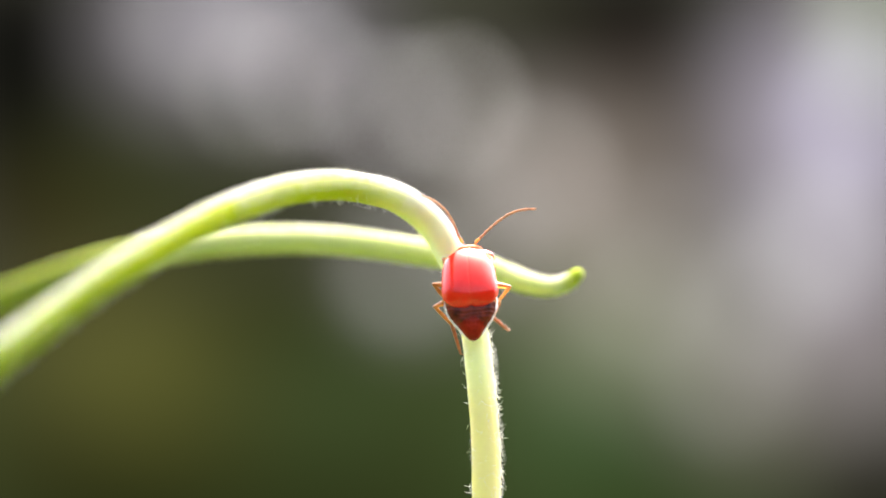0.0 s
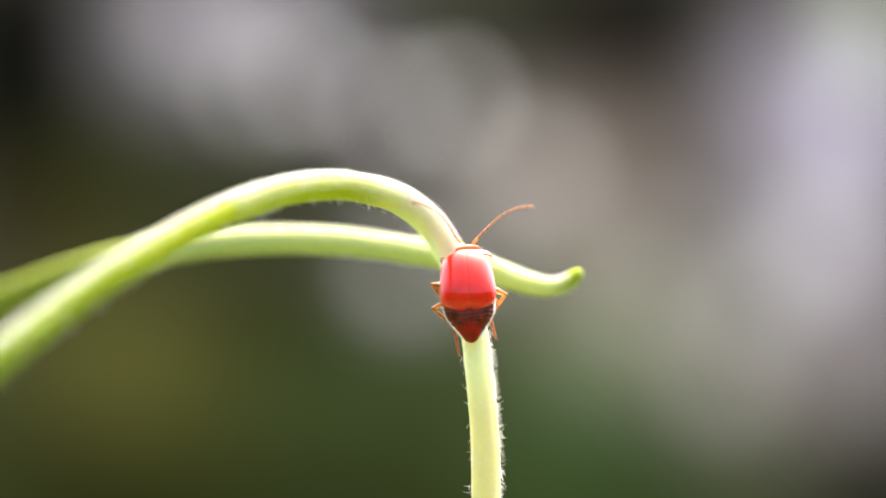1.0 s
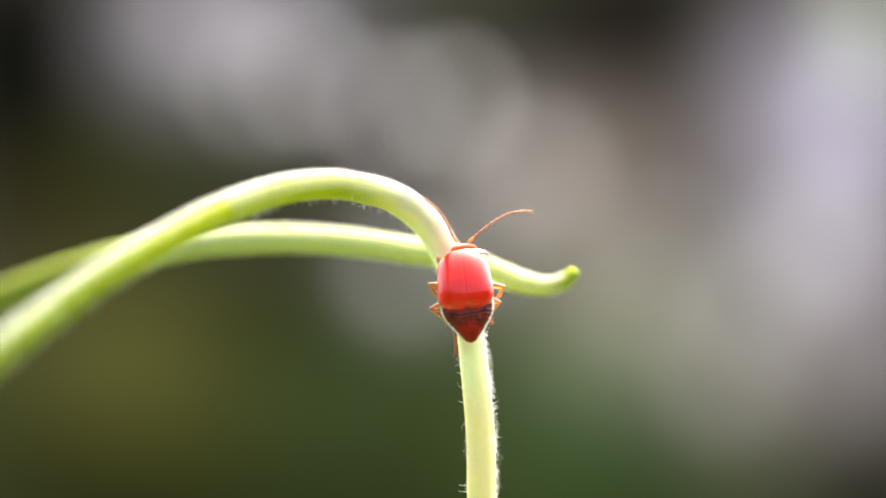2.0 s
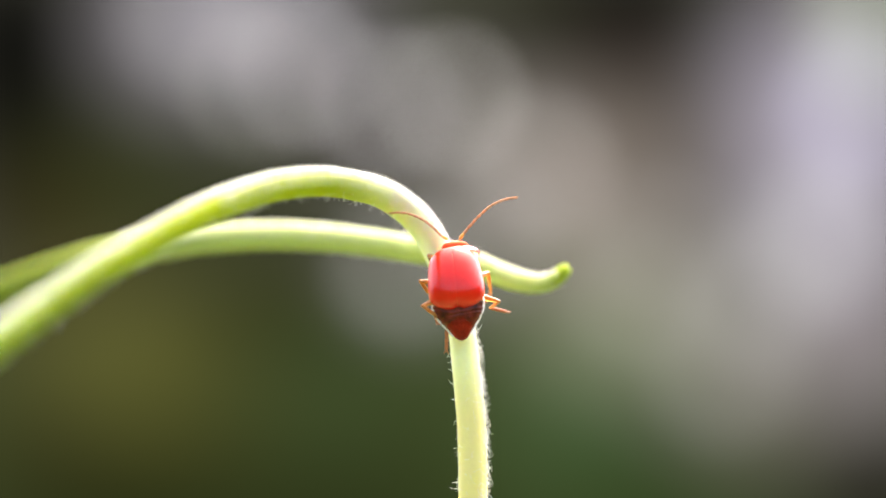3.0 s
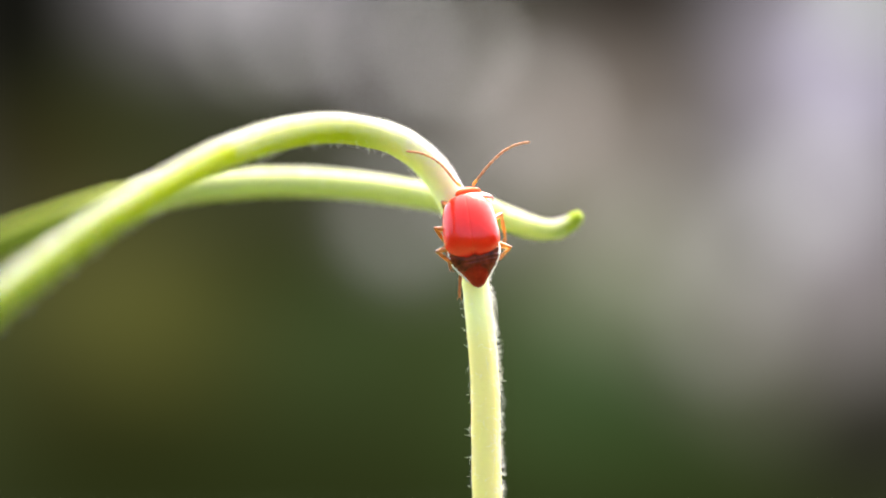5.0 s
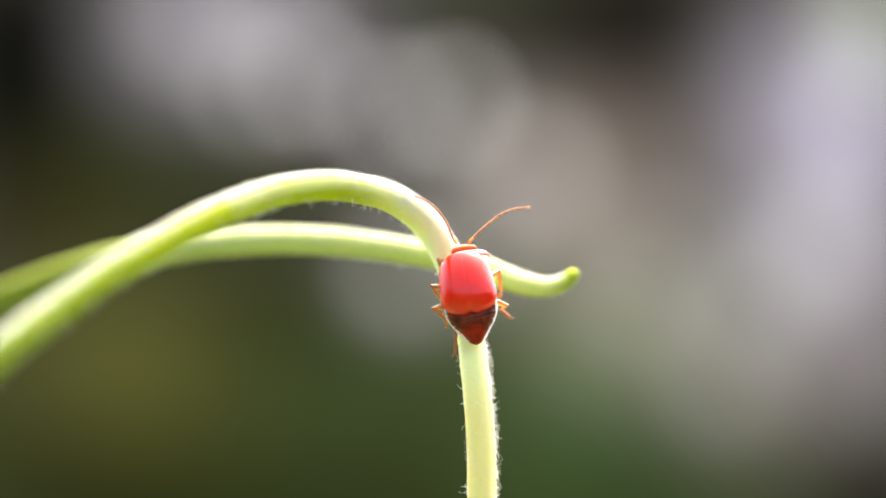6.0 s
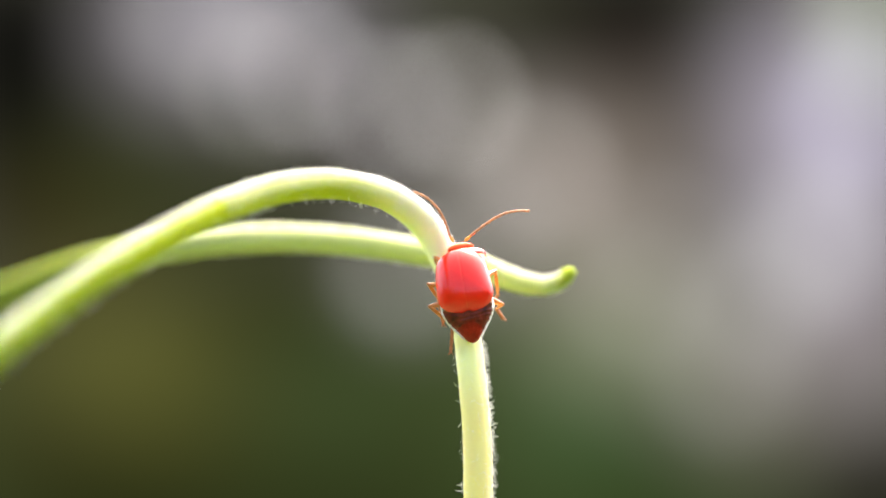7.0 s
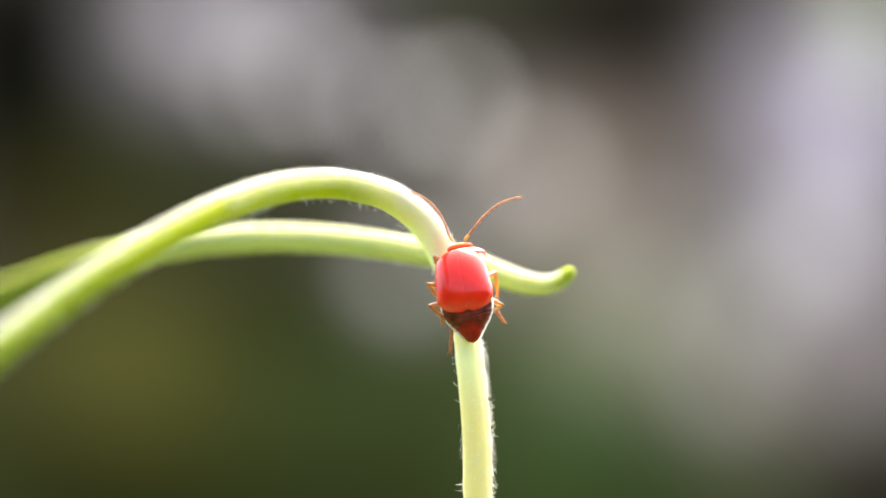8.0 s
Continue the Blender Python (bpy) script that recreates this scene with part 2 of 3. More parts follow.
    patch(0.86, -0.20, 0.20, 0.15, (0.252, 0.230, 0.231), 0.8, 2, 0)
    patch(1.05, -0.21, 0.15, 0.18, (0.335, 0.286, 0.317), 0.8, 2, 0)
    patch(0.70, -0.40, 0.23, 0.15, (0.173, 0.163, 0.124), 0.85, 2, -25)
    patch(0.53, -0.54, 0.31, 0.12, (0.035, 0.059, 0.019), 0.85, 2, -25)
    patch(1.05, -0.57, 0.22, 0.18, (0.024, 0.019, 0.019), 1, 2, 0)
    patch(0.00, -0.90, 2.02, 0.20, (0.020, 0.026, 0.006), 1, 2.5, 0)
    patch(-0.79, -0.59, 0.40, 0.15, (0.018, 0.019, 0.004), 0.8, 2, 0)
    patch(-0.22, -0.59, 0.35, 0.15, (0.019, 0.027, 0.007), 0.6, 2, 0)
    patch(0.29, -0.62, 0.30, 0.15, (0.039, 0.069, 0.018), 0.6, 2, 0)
    # bright gaps: small glowing spots that defocus spreads into discs
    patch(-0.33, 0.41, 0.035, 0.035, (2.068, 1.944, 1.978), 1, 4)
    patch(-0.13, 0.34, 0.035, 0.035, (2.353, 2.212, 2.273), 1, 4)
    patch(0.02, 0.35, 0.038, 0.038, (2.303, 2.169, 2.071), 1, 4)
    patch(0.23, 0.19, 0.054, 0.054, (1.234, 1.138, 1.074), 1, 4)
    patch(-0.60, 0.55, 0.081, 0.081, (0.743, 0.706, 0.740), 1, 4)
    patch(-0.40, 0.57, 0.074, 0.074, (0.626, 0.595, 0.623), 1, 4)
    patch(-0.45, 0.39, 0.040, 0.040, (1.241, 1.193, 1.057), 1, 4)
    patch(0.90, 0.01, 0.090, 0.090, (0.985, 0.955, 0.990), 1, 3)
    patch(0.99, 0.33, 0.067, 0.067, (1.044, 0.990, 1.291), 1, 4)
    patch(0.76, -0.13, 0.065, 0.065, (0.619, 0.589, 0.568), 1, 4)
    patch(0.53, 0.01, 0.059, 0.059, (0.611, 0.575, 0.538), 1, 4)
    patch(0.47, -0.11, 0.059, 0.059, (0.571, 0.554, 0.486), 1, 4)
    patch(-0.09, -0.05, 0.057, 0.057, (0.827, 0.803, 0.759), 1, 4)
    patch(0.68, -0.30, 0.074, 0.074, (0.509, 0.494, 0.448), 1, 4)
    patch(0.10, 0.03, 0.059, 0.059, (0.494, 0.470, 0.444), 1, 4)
    # the painted sheet glows by itself; its strength cancels the exposure
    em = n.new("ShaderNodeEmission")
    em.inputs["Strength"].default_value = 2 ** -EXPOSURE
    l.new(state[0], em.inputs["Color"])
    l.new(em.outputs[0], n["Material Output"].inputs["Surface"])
    return m


def backdrop():
    """A shallow curved sheet of painted, glowing distance, six metres off."""
    bm = bmesh.new()
    cols = []
    for i in range(25):
        x = -2.4 + 0.2 * i
        y = -0.05 * x * x
        cols.append([bm.verts.new((x, z, y)) for z in (-0.95, -0.3, 0.3, 0.95)])
    for a, b in zip(cols, cols[1:]):
        for j in range(3):
            bm.faces.new((a[j], b[j], b[j + 1], a[j + 1]))
    ob = part("backdrop", bm, glowing_distance())
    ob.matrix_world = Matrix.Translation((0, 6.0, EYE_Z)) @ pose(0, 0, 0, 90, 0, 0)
    tagged(ob, "glowing backdrop painted with blurred grey and green woodland", "backdrop", kind="structure")


def unseen_bank():
    """An unseen wood edge added behind the lens to darken the wing cases' reflections: a lumpy rising bank with an
    uneven top.
    """
    bm = bmesh.new()
    cols = []
    for i in range(121):
        a = radians(176 + 188 * i / 120)
        col = []
        for j in range(33):
            r = 0.55 + 6.4 * (j / 32) ** 1.3
            x, y = r * math.cos(a), r * math.sin(a)
            rise = (r - 0.55) / 6.4
            lumps = 0.7 * noise.noise(Vector((x * 0.7, y * 0.7, 3))) + 0.3 * noise.noise(Vector((x * 2.2, y * 2.2, 8)))
            col.append(bm.verts.new((x, y, -0.06 + (1.5 + 1.6 * math.cos(a) ** 2) * rise ** 1.6 + lumps * min(1.0, 0.25 + rise) * min(1.0, j / 4))))
        cols.append(col)
    for a, b in zip(cols, cols[1:]):
        for j in range(32):
            bm.faces.new((a[j], b[j], b[j + 1], a[j + 1]))
    tagged(part("backdrop", bm, FOLIAGE), "unseen dark green bank of undergrowth, added for reflections", "backdrop", kind="structure")


ground()
backdrop()
unseen_bank()


# ---- the hairy plant ----
def hairs(path, fr, radii, count, length, thick, seed, lo, hi, lean, curl, toward, power, sparse, segs):
    """Fine curved hairs on a stretch of a stem, densest on the side that looks toward; one mesh."""
    rng = np.random.default_rng(seed)
    q = rng.uniform(lo, hi, count) * (len(path) - 1.001)
    i = q.astype(int)
    f = (q - i)[:, None]
    line = np.array([tuple(p) for p in path])
    ta, sa, sb = (np.array([tuple(v[k]) for v in fr])[i] for k in range(3))
    ang = rng.uniform(0, 2 * math.pi, count)[:, None]
    nrm = sa * np.cos(ang) + sb * np.sin(ang)
    keep = (rng.random(count) < np.clip(nrm @ np.array(toward), 0, 1) ** power) | (rng.random(count) < sparse)
    nrm, ta, i, f = nrm[keep], ta[keep], i[keep], f[keep]
    n = len(i)
    side = np.cross(ta, nrm)

    def unit(v):
        return v / np.linalg.norm(v, axis=1)[:, None]

    pos = line[i] * (1 - f) + line[i + 1] * f + nrm * (np.array(radii)[i] * 0.97)[:, None]
    way = unit(nrm + ta * rng.normal(-0.1, lean, (n, 1)) + side * rng.normal(0, lean, (n, 1)))
    bend = (ta * rng.uniform(-1, 0.4, (n, 1)) + side * rng.normal(0, 0.5, (n, 1))) * curl
    step = length * rng.uniform(0.45, 1.25, (n, 1)) / segs
    width = thick * rng.uniform(0.7, 1.3, (n, 1))
    rings = []
    for k in range(segs):
        w = width * (1 - 0.75 * k / segs)
        across = unit(np.cross(way, nrm + 0.01 * ta + 0.3 * side))
        other = np.cross(way, across)
        for j in range(3):
            rings.append(pos + (across * math.cos(2 * math.pi * j / 3) + other * math.sin(2 * math.pi * j / 3)) * w)
        way = unit(way + bend * (1.5 / segs))
        pos = pos + way * step
    rings.append(pos)
    each = 3 * segs + 1
    verts = np.stack(rings, 1).reshape(-1, 3)
    one = []
    for k in range(segs - 1):
        for j in range(3):
            u, v = 3 * k + j, 3 * k + (j + 1) % 3
            one += [(u, v, v + 3), (u, v + 3, u + 3)]
    one += [(each - 4 + j, each - 4 + (j + 1) % 3, each - 1) for j in range(3)]
    faces = (np.array(one)[None] + (np.arange(n) * each)[:, None, None]).reshape(-1, 3)
    me = bpy.data.meshes.new("hairs")
    me.from_pydata(verts.tolist(), [], faces.tolist())
    me.materials.append(HAIR)
    return new("hairs", me)


def plant_stalk(name, points, radius, mat, seed, stretches):
    path, where = spline([mm(*p) for p in points], 0.0006)
    path2, rad = [], []
    for p, w in zip(path, where):
        r = radius(w) / 1000
        path2.append(p)
        rad.append(r * (1 + 0.02 * noise.noise(p * 400)))
    bm = bmesh.new()
    tube(bm, path2, rad, sides=20)
    ob = part(name, bm, mat)
    fr = frames_along(path2)
    for lo, hi, count, length, thick, lean, curl, toward, power, sparse, segs in stretches:
        a = next(i for i, w in enumerate(where) if w >= lo) / (len(path2) - 1)
        b = next(i for i, w in enumerate(where) if w >= hi) / (len(path2) - 1)
        h = hairs(path2, fr, rad, count, length / 1000, thick / 1000, seed, a, b, lean, curl, toward, power, sparse, segs)
        h.parent = ob
        h["kind"] = "stuff"
        seed += 1
    return ob


STEM_LINE = (
    (-12.00, 20.00, -900.00), (-4.00, 8.00, -400.00), (4.00, 2.00, -90.00), (3.90, 0.30, -34.00), (3.46, 0.00, -19.84),
    (3.42, 0.00, -16.15), (3.11, 0.20, -11.66), (2.88, 0.40, -9.42), (2.62, 0.80, -7.18), (2.13, 1.40, -4.94),
    (1.50, 2.20, -2.68), (0.73, 3.00, -0.78), (-0.64, 3.40, 1.61), (-3.68, 1.80, 4.05), (-6.01, -0.60, 4.70),
    (-8.16, -3.00, 4.95), (-10.24, -5.40, 4.80), (-12.27, -7.80, 4.38), (-14.26, -10.20, 3.65), (-16.19, -12.60, 2.78),
    (-18.06, -15.00, 1.71), (-19.90, -17.20, 0.53), (-21.69, -19.40, -0.65), (-23.43, -21.60, -1.84), (-26.77, -26.00, -4.51),
    (-29.89, -30.50, -7.28), (-39.28, -37.00, -17.67), (-54.92, -47.00, -68.65), (-85.00, -30.00, -300.00), (-95.00, -10.00, -900.00),
)
TENDRIL_LINE = (
    (-100.00, 60.00, -900.00), (-95.00, 60.00, -300.00), (-80.00, 62.00, -60.00), (-59.17, 52.00, -13.26), (-42.31, 40.00, -5.02),
    (-35.92, 33.50, -2.79), (-29.94, 28.00, -1.08), (-24.33, 23.50, 0.05), (-19.00, 20.00, 0.64), (-13.89, 17.50, 0.83),
    (-8.91, 15.50, 0.63), (-4.04, 13.80, 0.05), (-1.63, 13.00, -0.33), (3.14, 11.60, -1.38), (5.51, 11.00, -2.33),
    (7.84, 10.00, -3.07), (9.25, 9.90, -3.21), (10.19, 9.80, -2.97), (10.81, 9.80, -2.60), (11.18, 9.80, -2.17),
)


def stem_radius(w):
    return float(np.interp(w, [0, 3, 4, 8, 12, 15, 19, 25, 29], [2.2, 1.3, 1.16, 1.1, 1.16, 1.14, 1.11, 1.10, 2.0]))


def tendril_radius(w):
    return float(np.interp(w, [0, 4, 8, 12, 14, 16, 18, 19], [2.2, 1.45, 1.15, 1.05, 0.95, 0.72, 0.62, 0.58]))


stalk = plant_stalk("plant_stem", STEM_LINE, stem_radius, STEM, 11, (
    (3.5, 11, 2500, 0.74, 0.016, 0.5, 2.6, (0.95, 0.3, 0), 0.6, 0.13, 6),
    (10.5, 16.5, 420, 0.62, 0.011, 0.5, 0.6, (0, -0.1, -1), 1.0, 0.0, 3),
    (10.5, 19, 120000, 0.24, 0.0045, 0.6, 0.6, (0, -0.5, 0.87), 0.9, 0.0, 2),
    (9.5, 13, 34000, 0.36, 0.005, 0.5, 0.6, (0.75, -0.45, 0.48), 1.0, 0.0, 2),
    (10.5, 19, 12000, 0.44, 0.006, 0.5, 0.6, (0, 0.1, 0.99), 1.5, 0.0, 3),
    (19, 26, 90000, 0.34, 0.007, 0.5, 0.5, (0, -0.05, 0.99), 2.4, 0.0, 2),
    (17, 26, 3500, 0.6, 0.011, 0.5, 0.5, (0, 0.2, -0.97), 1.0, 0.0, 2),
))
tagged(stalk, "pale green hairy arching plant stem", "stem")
tendril = plant_stalk("tendril", TENDRIL_LINE, tendril_radius, TENDRIL, 31, (
    (6.5, 12, 16000, 0.34, 0.009, 0.45, 0.5, (0, -0.4, 0.92), 1.0, 0.02, 2),
    (12, 17.6, 10000, 0.30, 0.008, 0.45, 0.5, (0, -0.3, 0.95), 1.0, 0.03, 2),
    (4, 18, 3500, 0.45, 0.009, 0.5, 0.5, (0, 0.2, -0.97), 1.0, 0.0, 2),
))
tagged(tendril, "pale green downy tendril with an upturned tip", "tendril")


# ---- the beetle ----
TILT, LEAN, SIZE, WIDE = radians(38), radians(-4.5), 1.0, 0.93
BODY = Matrix.Rotation(LEAN, 3, "Y") @ Matrix(((1, 0, 0), (0, math.sin(TILT), -math.cos(TILT)), (0, math.cos(TILT), math.sin(TILT))))
NECK = mm(1.89, 0.3, -0.36)


def body(x, u, h):
    """A place on the beetle: x to its right, u forwards from the neck, h towards its back; in millimetres."""
    return BODY @ (Vector((x * WIDE, u, h)) * (SIZE / 1000))


def flow(s, xs, ys):
    """A smooth curve through a few values."""
    i = max(0, min(len(xs) - 2, int(np.searchsorted(xs, s)) - 1))
    slope = [(ys[min(k + 1, len(xs) - 1)] - ys[max(k - 1, 0)]) / (xs[min(k + 1, len(xs) - 1)] - xs[max(k - 1, 0)]) for k in (i, i + 1)]
    w = xs[i + 1] - xs[i]
    q = (s - xs[i]) / w
    return ((2 * q ** 3 - 3 * q ** 2 + 1) * ys[i] + (3 * q ** 2 - 2 * q ** 3) * ys[i + 1]
            + (q ** 3 - 2 * q ** 2 + q) * w * slope[0] + (q ** 3 - q ** 2) * w * slope[1])


beetle = new("beetle")
beetle.empty_display_size = 0.003
beetle.matrix_world = Matrix.Translation(NECK)
tagged(beetle, "glossy red leaf beetle with dark abdomen clinging to the stem", "beetle")


def sheet(bm, rows, thick):
    """A grid of body places with thickness; its rim has crisp edges."""
    nr, nc = len(rows), len(rows[0])
    pts = [[Vector(p) for p in r] for r in rows]
    low = []
    for i in range(nr):
        line = []
        for j in range(nc):
            du = pts[min(i + 1, nr - 1)][j] - pts[max(i - 1, 0)][j]
            dv = pts[i][min(j + 1, nc - 1)] - pts[i][max(j - 1, 0)]
            nm = du.cross(dv)
            nm = nm.normalized() if nm.length > 1e-9 else Vector((0, 0, 1))
            if nm.z < 0:
                nm = -nm
            line.append(pts[i][j] - nm * thick)
        low.append(line)

    def grid(g):
        vs = [[bm.verts.new(body(*p)) for p in r] for r in g]
        for a, b in zip(vs, vs[1:]):
            for j in range(len(a) - 1):
                bm.faces.new((a[j], a[j + 1], b[j + 1], b[j]))

    grid(pts)
    grid(low)
    for j in (0, nc - 1):
        grid([[r[j] for r in pts], [r[j] for r in low]])
    for i in (0, nr - 1):
        grid([pts[i], low[i]])


LONG = (0.47, 0.7, 1.1, 1.8, 2.8, 3.8, 4.4, 4.85, 5.15, 5.32)
WIDTH = (1.50, 1.90, 2.12, 2.26, 2.36, 2.40, 2.26, 1.86, 1.30, 0.50)


def elytron(side):
    """One wing case: an even dome with round shoulders that falls steeply at the rear."""
    rows = []
    for i in range(57):
        s = math.sin(math.pi / 2 * i / 56)
        back = 0.47 + 4.85 * s
        half = flow(back, LONG, WIDTH)
        if s < 0.4:
            high = 1.62 - 0.36 * ((0.4 - s) / 0.4) ** 2
        else:
            high = 1.62 * max(0.0, 1 - ((s - 0.4) / 0.6) ** 2.2) ** 0.5
        row = []
        for j in range(33):
            th = math.pi / 2 * (j / 32)
            x = half * math.sin(th)
            rise = max(0.0, 1 - math.sin(th) ** 2.25) ** 0.55
            notch = 0.12 * max(0.0, (s - 0.9) / 0.1) ** 2 * math.exp(-(x / 0.25) ** 2)
            seam = 0.022 * (0.25 + s) * math.exp(-(x / 0.05) ** 2)
            row.append((side * (x + 0.004), notch - back, -0.12 + (high + 0.12) * rise - seam))
        rows.append(row)
    bm = bmesh.new()
    sheet(bm, rows, 0.07)
    return part("wing_case", bm, SHELL, beetle)


def pronotum():
    """The neck shield, a little turned, so that one corner shows beside the shoulder."""
    rows = []
    for i in range(17):
        s = i / 16
        half = flow(s, (0, 0.12, 0.4, 0.8, 1), (0.95, 1.36, 1.78, 2.0, 1.96))
        high = flow(s, (0, 0.12, 0.5, 1), (0.42, 0.58, 0.82, 0.96))
        rows.append([(0.34 + half * math.sin(radians(a)), 0.06 - 0.8 * s,
                      -0.12 + (high + 0.12) * max(0.0, math.cos(radians(a))) ** 0.6) for a in np.linspace(-90, 90, 37)])
    bm = bmesh.new()
    sheet(bm, rows, 0.07)
    return part("pronotum", bm, SHELL, beetle)


def head():
    bm = bmesh.new()
    blob(bm, body(0.27, 0.3, 0.0), [v * SIZE / 1000 for v in (1.06, 0.44, 0.46)], turn=BODY)
    blob(bm, body(0.22, 0.5, -0.25), [v * SIZE / 1000 for v in (0.55, 0.4, 0.35)], turn=BODY)
    ob = part("head", bm, HEAD_RED, beetle, "small orange-red head")
    for side in (-1, 1):
        bm = bmesh.new()
        blob(bm, body(0.22 + side * 0.84, 0.3, -0.12), [v * SIZE / 1000 for v in (0.15, 0.2, 0.22)], rings=6, sides=10, turn=BODY)
        part("eye", bm, EYE, ob, "small black eye")
    return ob


def thorax():
    """The underside that carries the legs."""
    bm = bmesh.new()
    blob(bm, body(0, -2.6, -0.15), [v * SIZE / 1000 for v in (1.75, 2.6, 0.8)], rings=12, sides=20, turn=BODY)
    return part("thorax", bm, HEAD_RED, beetle)


def abdomen():
    """A swollen cone of ringed segments that hangs down behind the wing cases."""
    def ring_size(s):
        return (flow(s, (0, 0.3, 0.5, 0.68, 0.85, 0.95, 1.02, 1.06), (2.0, 2.02, 1.68, 1.24, 0.84, 0.62, 0.4, 0.08)),
                flow(s, (0, 0.3, 0.6, 0.8, 0.95, 1.02, 1.06), (0.85, 0.88, 0.8, 0.66, 0.48, 0.3, 0.06)))

    pivot = Vector((0, -4.0, 0.0))
    bm = bmesh.new()
    rings, sides = [], 32
    for i in range(57):
        s = 1.06 * i / 56
        w, hh = ring_size(s)
        u, h = -4.2 - 2.85 * s, -0.5 - 1.35 * s
        groove = 1 - 0.05 * max(0.0, math.cos(2 * math.pi * (s * 8.5 + 0.35))) ** 6 * (1 - 0.6 * s)
        ring = []
        for j in range(sides):
            a = 2 * math.pi * j / sides
            r = hh * groove * math.sin(a)
            ring.append(bm.verts.new(body(w * groove * math.cos(a), u - 0.43 * r, h + 0.90 * r) - body(*pivot)))
        rings.append(ring)
    for ra, rb in zip(rings, rings[1:]):
        for j in range(sides):
            bm.faces.new((ra[j], ra[(j + 1) % sides], rb[(j + 1) % sides], rb[j]))
    bm.faces.new(rings[0])
    bm.faces.new(rings[-1])
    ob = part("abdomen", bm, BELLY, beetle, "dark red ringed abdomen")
    ob.location = body(*pivot)
    for side in (-1, 1):
        bm = bmesh.new()
        line = []
        for s, w in ((0.0, 2.22), (0.2, 2.2), (0.4, 1.96), (0.6, 1.55), (0.8, 1.07), (0.95, 0.74)):
            line.append(body(side * w, -4.2 - 2.85 * s, -0.45 - 1.35 * s) - body(*pivot))
        path, _ = spline(line, 0.00012)
        rad = [0.00012 * math.sin(math.pi * (0.06 + 0.88 * i / (len(path) - 1))) ** 0.6 * (1 + 0.45 * noise.noise(Vector((i * 0.35, side * 3, 1)))) for i in range(len(path))]
        tube(bm, path, rad, sides=8, flat=0.8)
        part("side_margin", bm, RIM, ob, "thin white margin")
    bm = bmesh.new()
    rows = []
    for i in range(37):
        row = []
        for j in range(41):
            a = radians(6 + 168 * j / 40)
            s = 0.12 + (0.40 + (0.30 if math.cos(a) > 0 else 0.2) * math.cos(a) ** 2 + 0.05 * noise.noise(Vector((j * 0.4, 2, 9)))) * i / 36
            w, hh = ring_size(s)
            puff = 1.035 + 0.03 * noise.noise(Vector((3 * math.cos(a), s * 14, 4))) + 0.02 * math.sin(s * 48 + 4 * noise.noise(Vector((2 * math.cos(a), s * 5, 7)))) - 0.03 * (i / 36) ** 4
            r = hh * puff * math.sin(a)
            row.append((w * puff * math.cos(a), -4.2 - 2.85 * s - 0.43 * r, -0.5 - 1.35 * s + 0.90 * r))
        rows.append(row)
    sheet(bm, rows, 0.03)
    bmesh.ops.translate(bm, verts=bm.verts[:], vec=-body(*pivot))
    part("wing_fold", bm, BELLY_DARK, ob, "dark brown wrinkled wing membrane")
    return ob


CASES = [elytron(-1), elytron(1)]
pronotum()
head()
thorax()
abdomen_part = abdomen()


def feeler(side):
    """A bent thread of eleven little joints; local x to the right, z up, from its base."""
    bm = bmesh.new()
    line = [(0, 0, 0), (0.4, 0.1, 0.42), (1.05, 0.3, 1.05), (2.0, 0.5, 1.85), (3.0, 0.7, 2.45), (4.0, 0.9, 2.72), (4.9, 1.1, 2.76)]
    if side < 0:
        line = [(0, 0, 0), (-0.36, -0.1, 0.5), (-0.68, -0.2, 1.25), (-1.2, -0.2, 2.15), (-1.8, 0.0, 2.8), (-2.65, 0.2, 3.35), (-3.6, 0.4, 3.65)]
    path, _ = spline([Vector(p) / 1000 for p in line], 0.00005)
    n = len(path)
    rad = []
    for i in range(n):
        s = i / (n - 1)
        joint = abs(math.sin(math.pi * s * 11)) ** 0.5
        rad.append((0.055 + 0.055 * joint) / 1000 * (1 - 0.15 * s))
    cut = int(n * 0.09)
    tube(bm, path[cut:], rad[cut:], sides=8)
    ob = part("antenna", bm, FEELER, beetle, "thin jointed orange antenna")
    bm = bmesh.new()
    tube(bm, path[:cut + 2], [r * 1.2 for r in rad[:cut + 2]], sides=8)
    part("antenna_base", bm, FEELER_BASE, ob, "yellow basal joints")
    ob.location = Vector((0.66 if side > 0 else -0.30, 0.3, 0.82)) / 1000
    return ob


FEELERS = {-1: feeler(-1), 1: feeler(1)}


def limb_piece(name, length, r0, r1, mat, parent, beads=0):
    """A tapered piece along local z."""
    bm = bmesh.new()
    path = [Vector((0, 0, length * i / 14)) for i in range(15)]
    rad = []
    for i in range(15):
        s = i / 14
        r = r0 + (r1 - r0) * s
        if beads:
            r *= 0.72 + 0.38 * abs(math.sin(math.pi * s * beads))
        else:
            r *= 0.8 + 0.35 * math.sin(math.pi * min(1, s * 1.1)) ** 0.7
        rad.append(r)
    tube(bm, path, rad, sides=10)
    if beads:
        for s in (-1, 1):
            claw, _ = spline([path[-1], path[-1] + Vector((s * r1 * 1.2, 0, r1 * 1.6)), path[-1] + Vector((s * r1 * 1.5, r1, r1 * 3))], r1 * 0.6)
            tube(bm, claw, [r1 * 0.5 * (1 - 0.8 * i / (len(claw) - 1)) for i in range(len(claw))], sides=6)
    return part(name, bm, mat, parent)


LEGS = {}


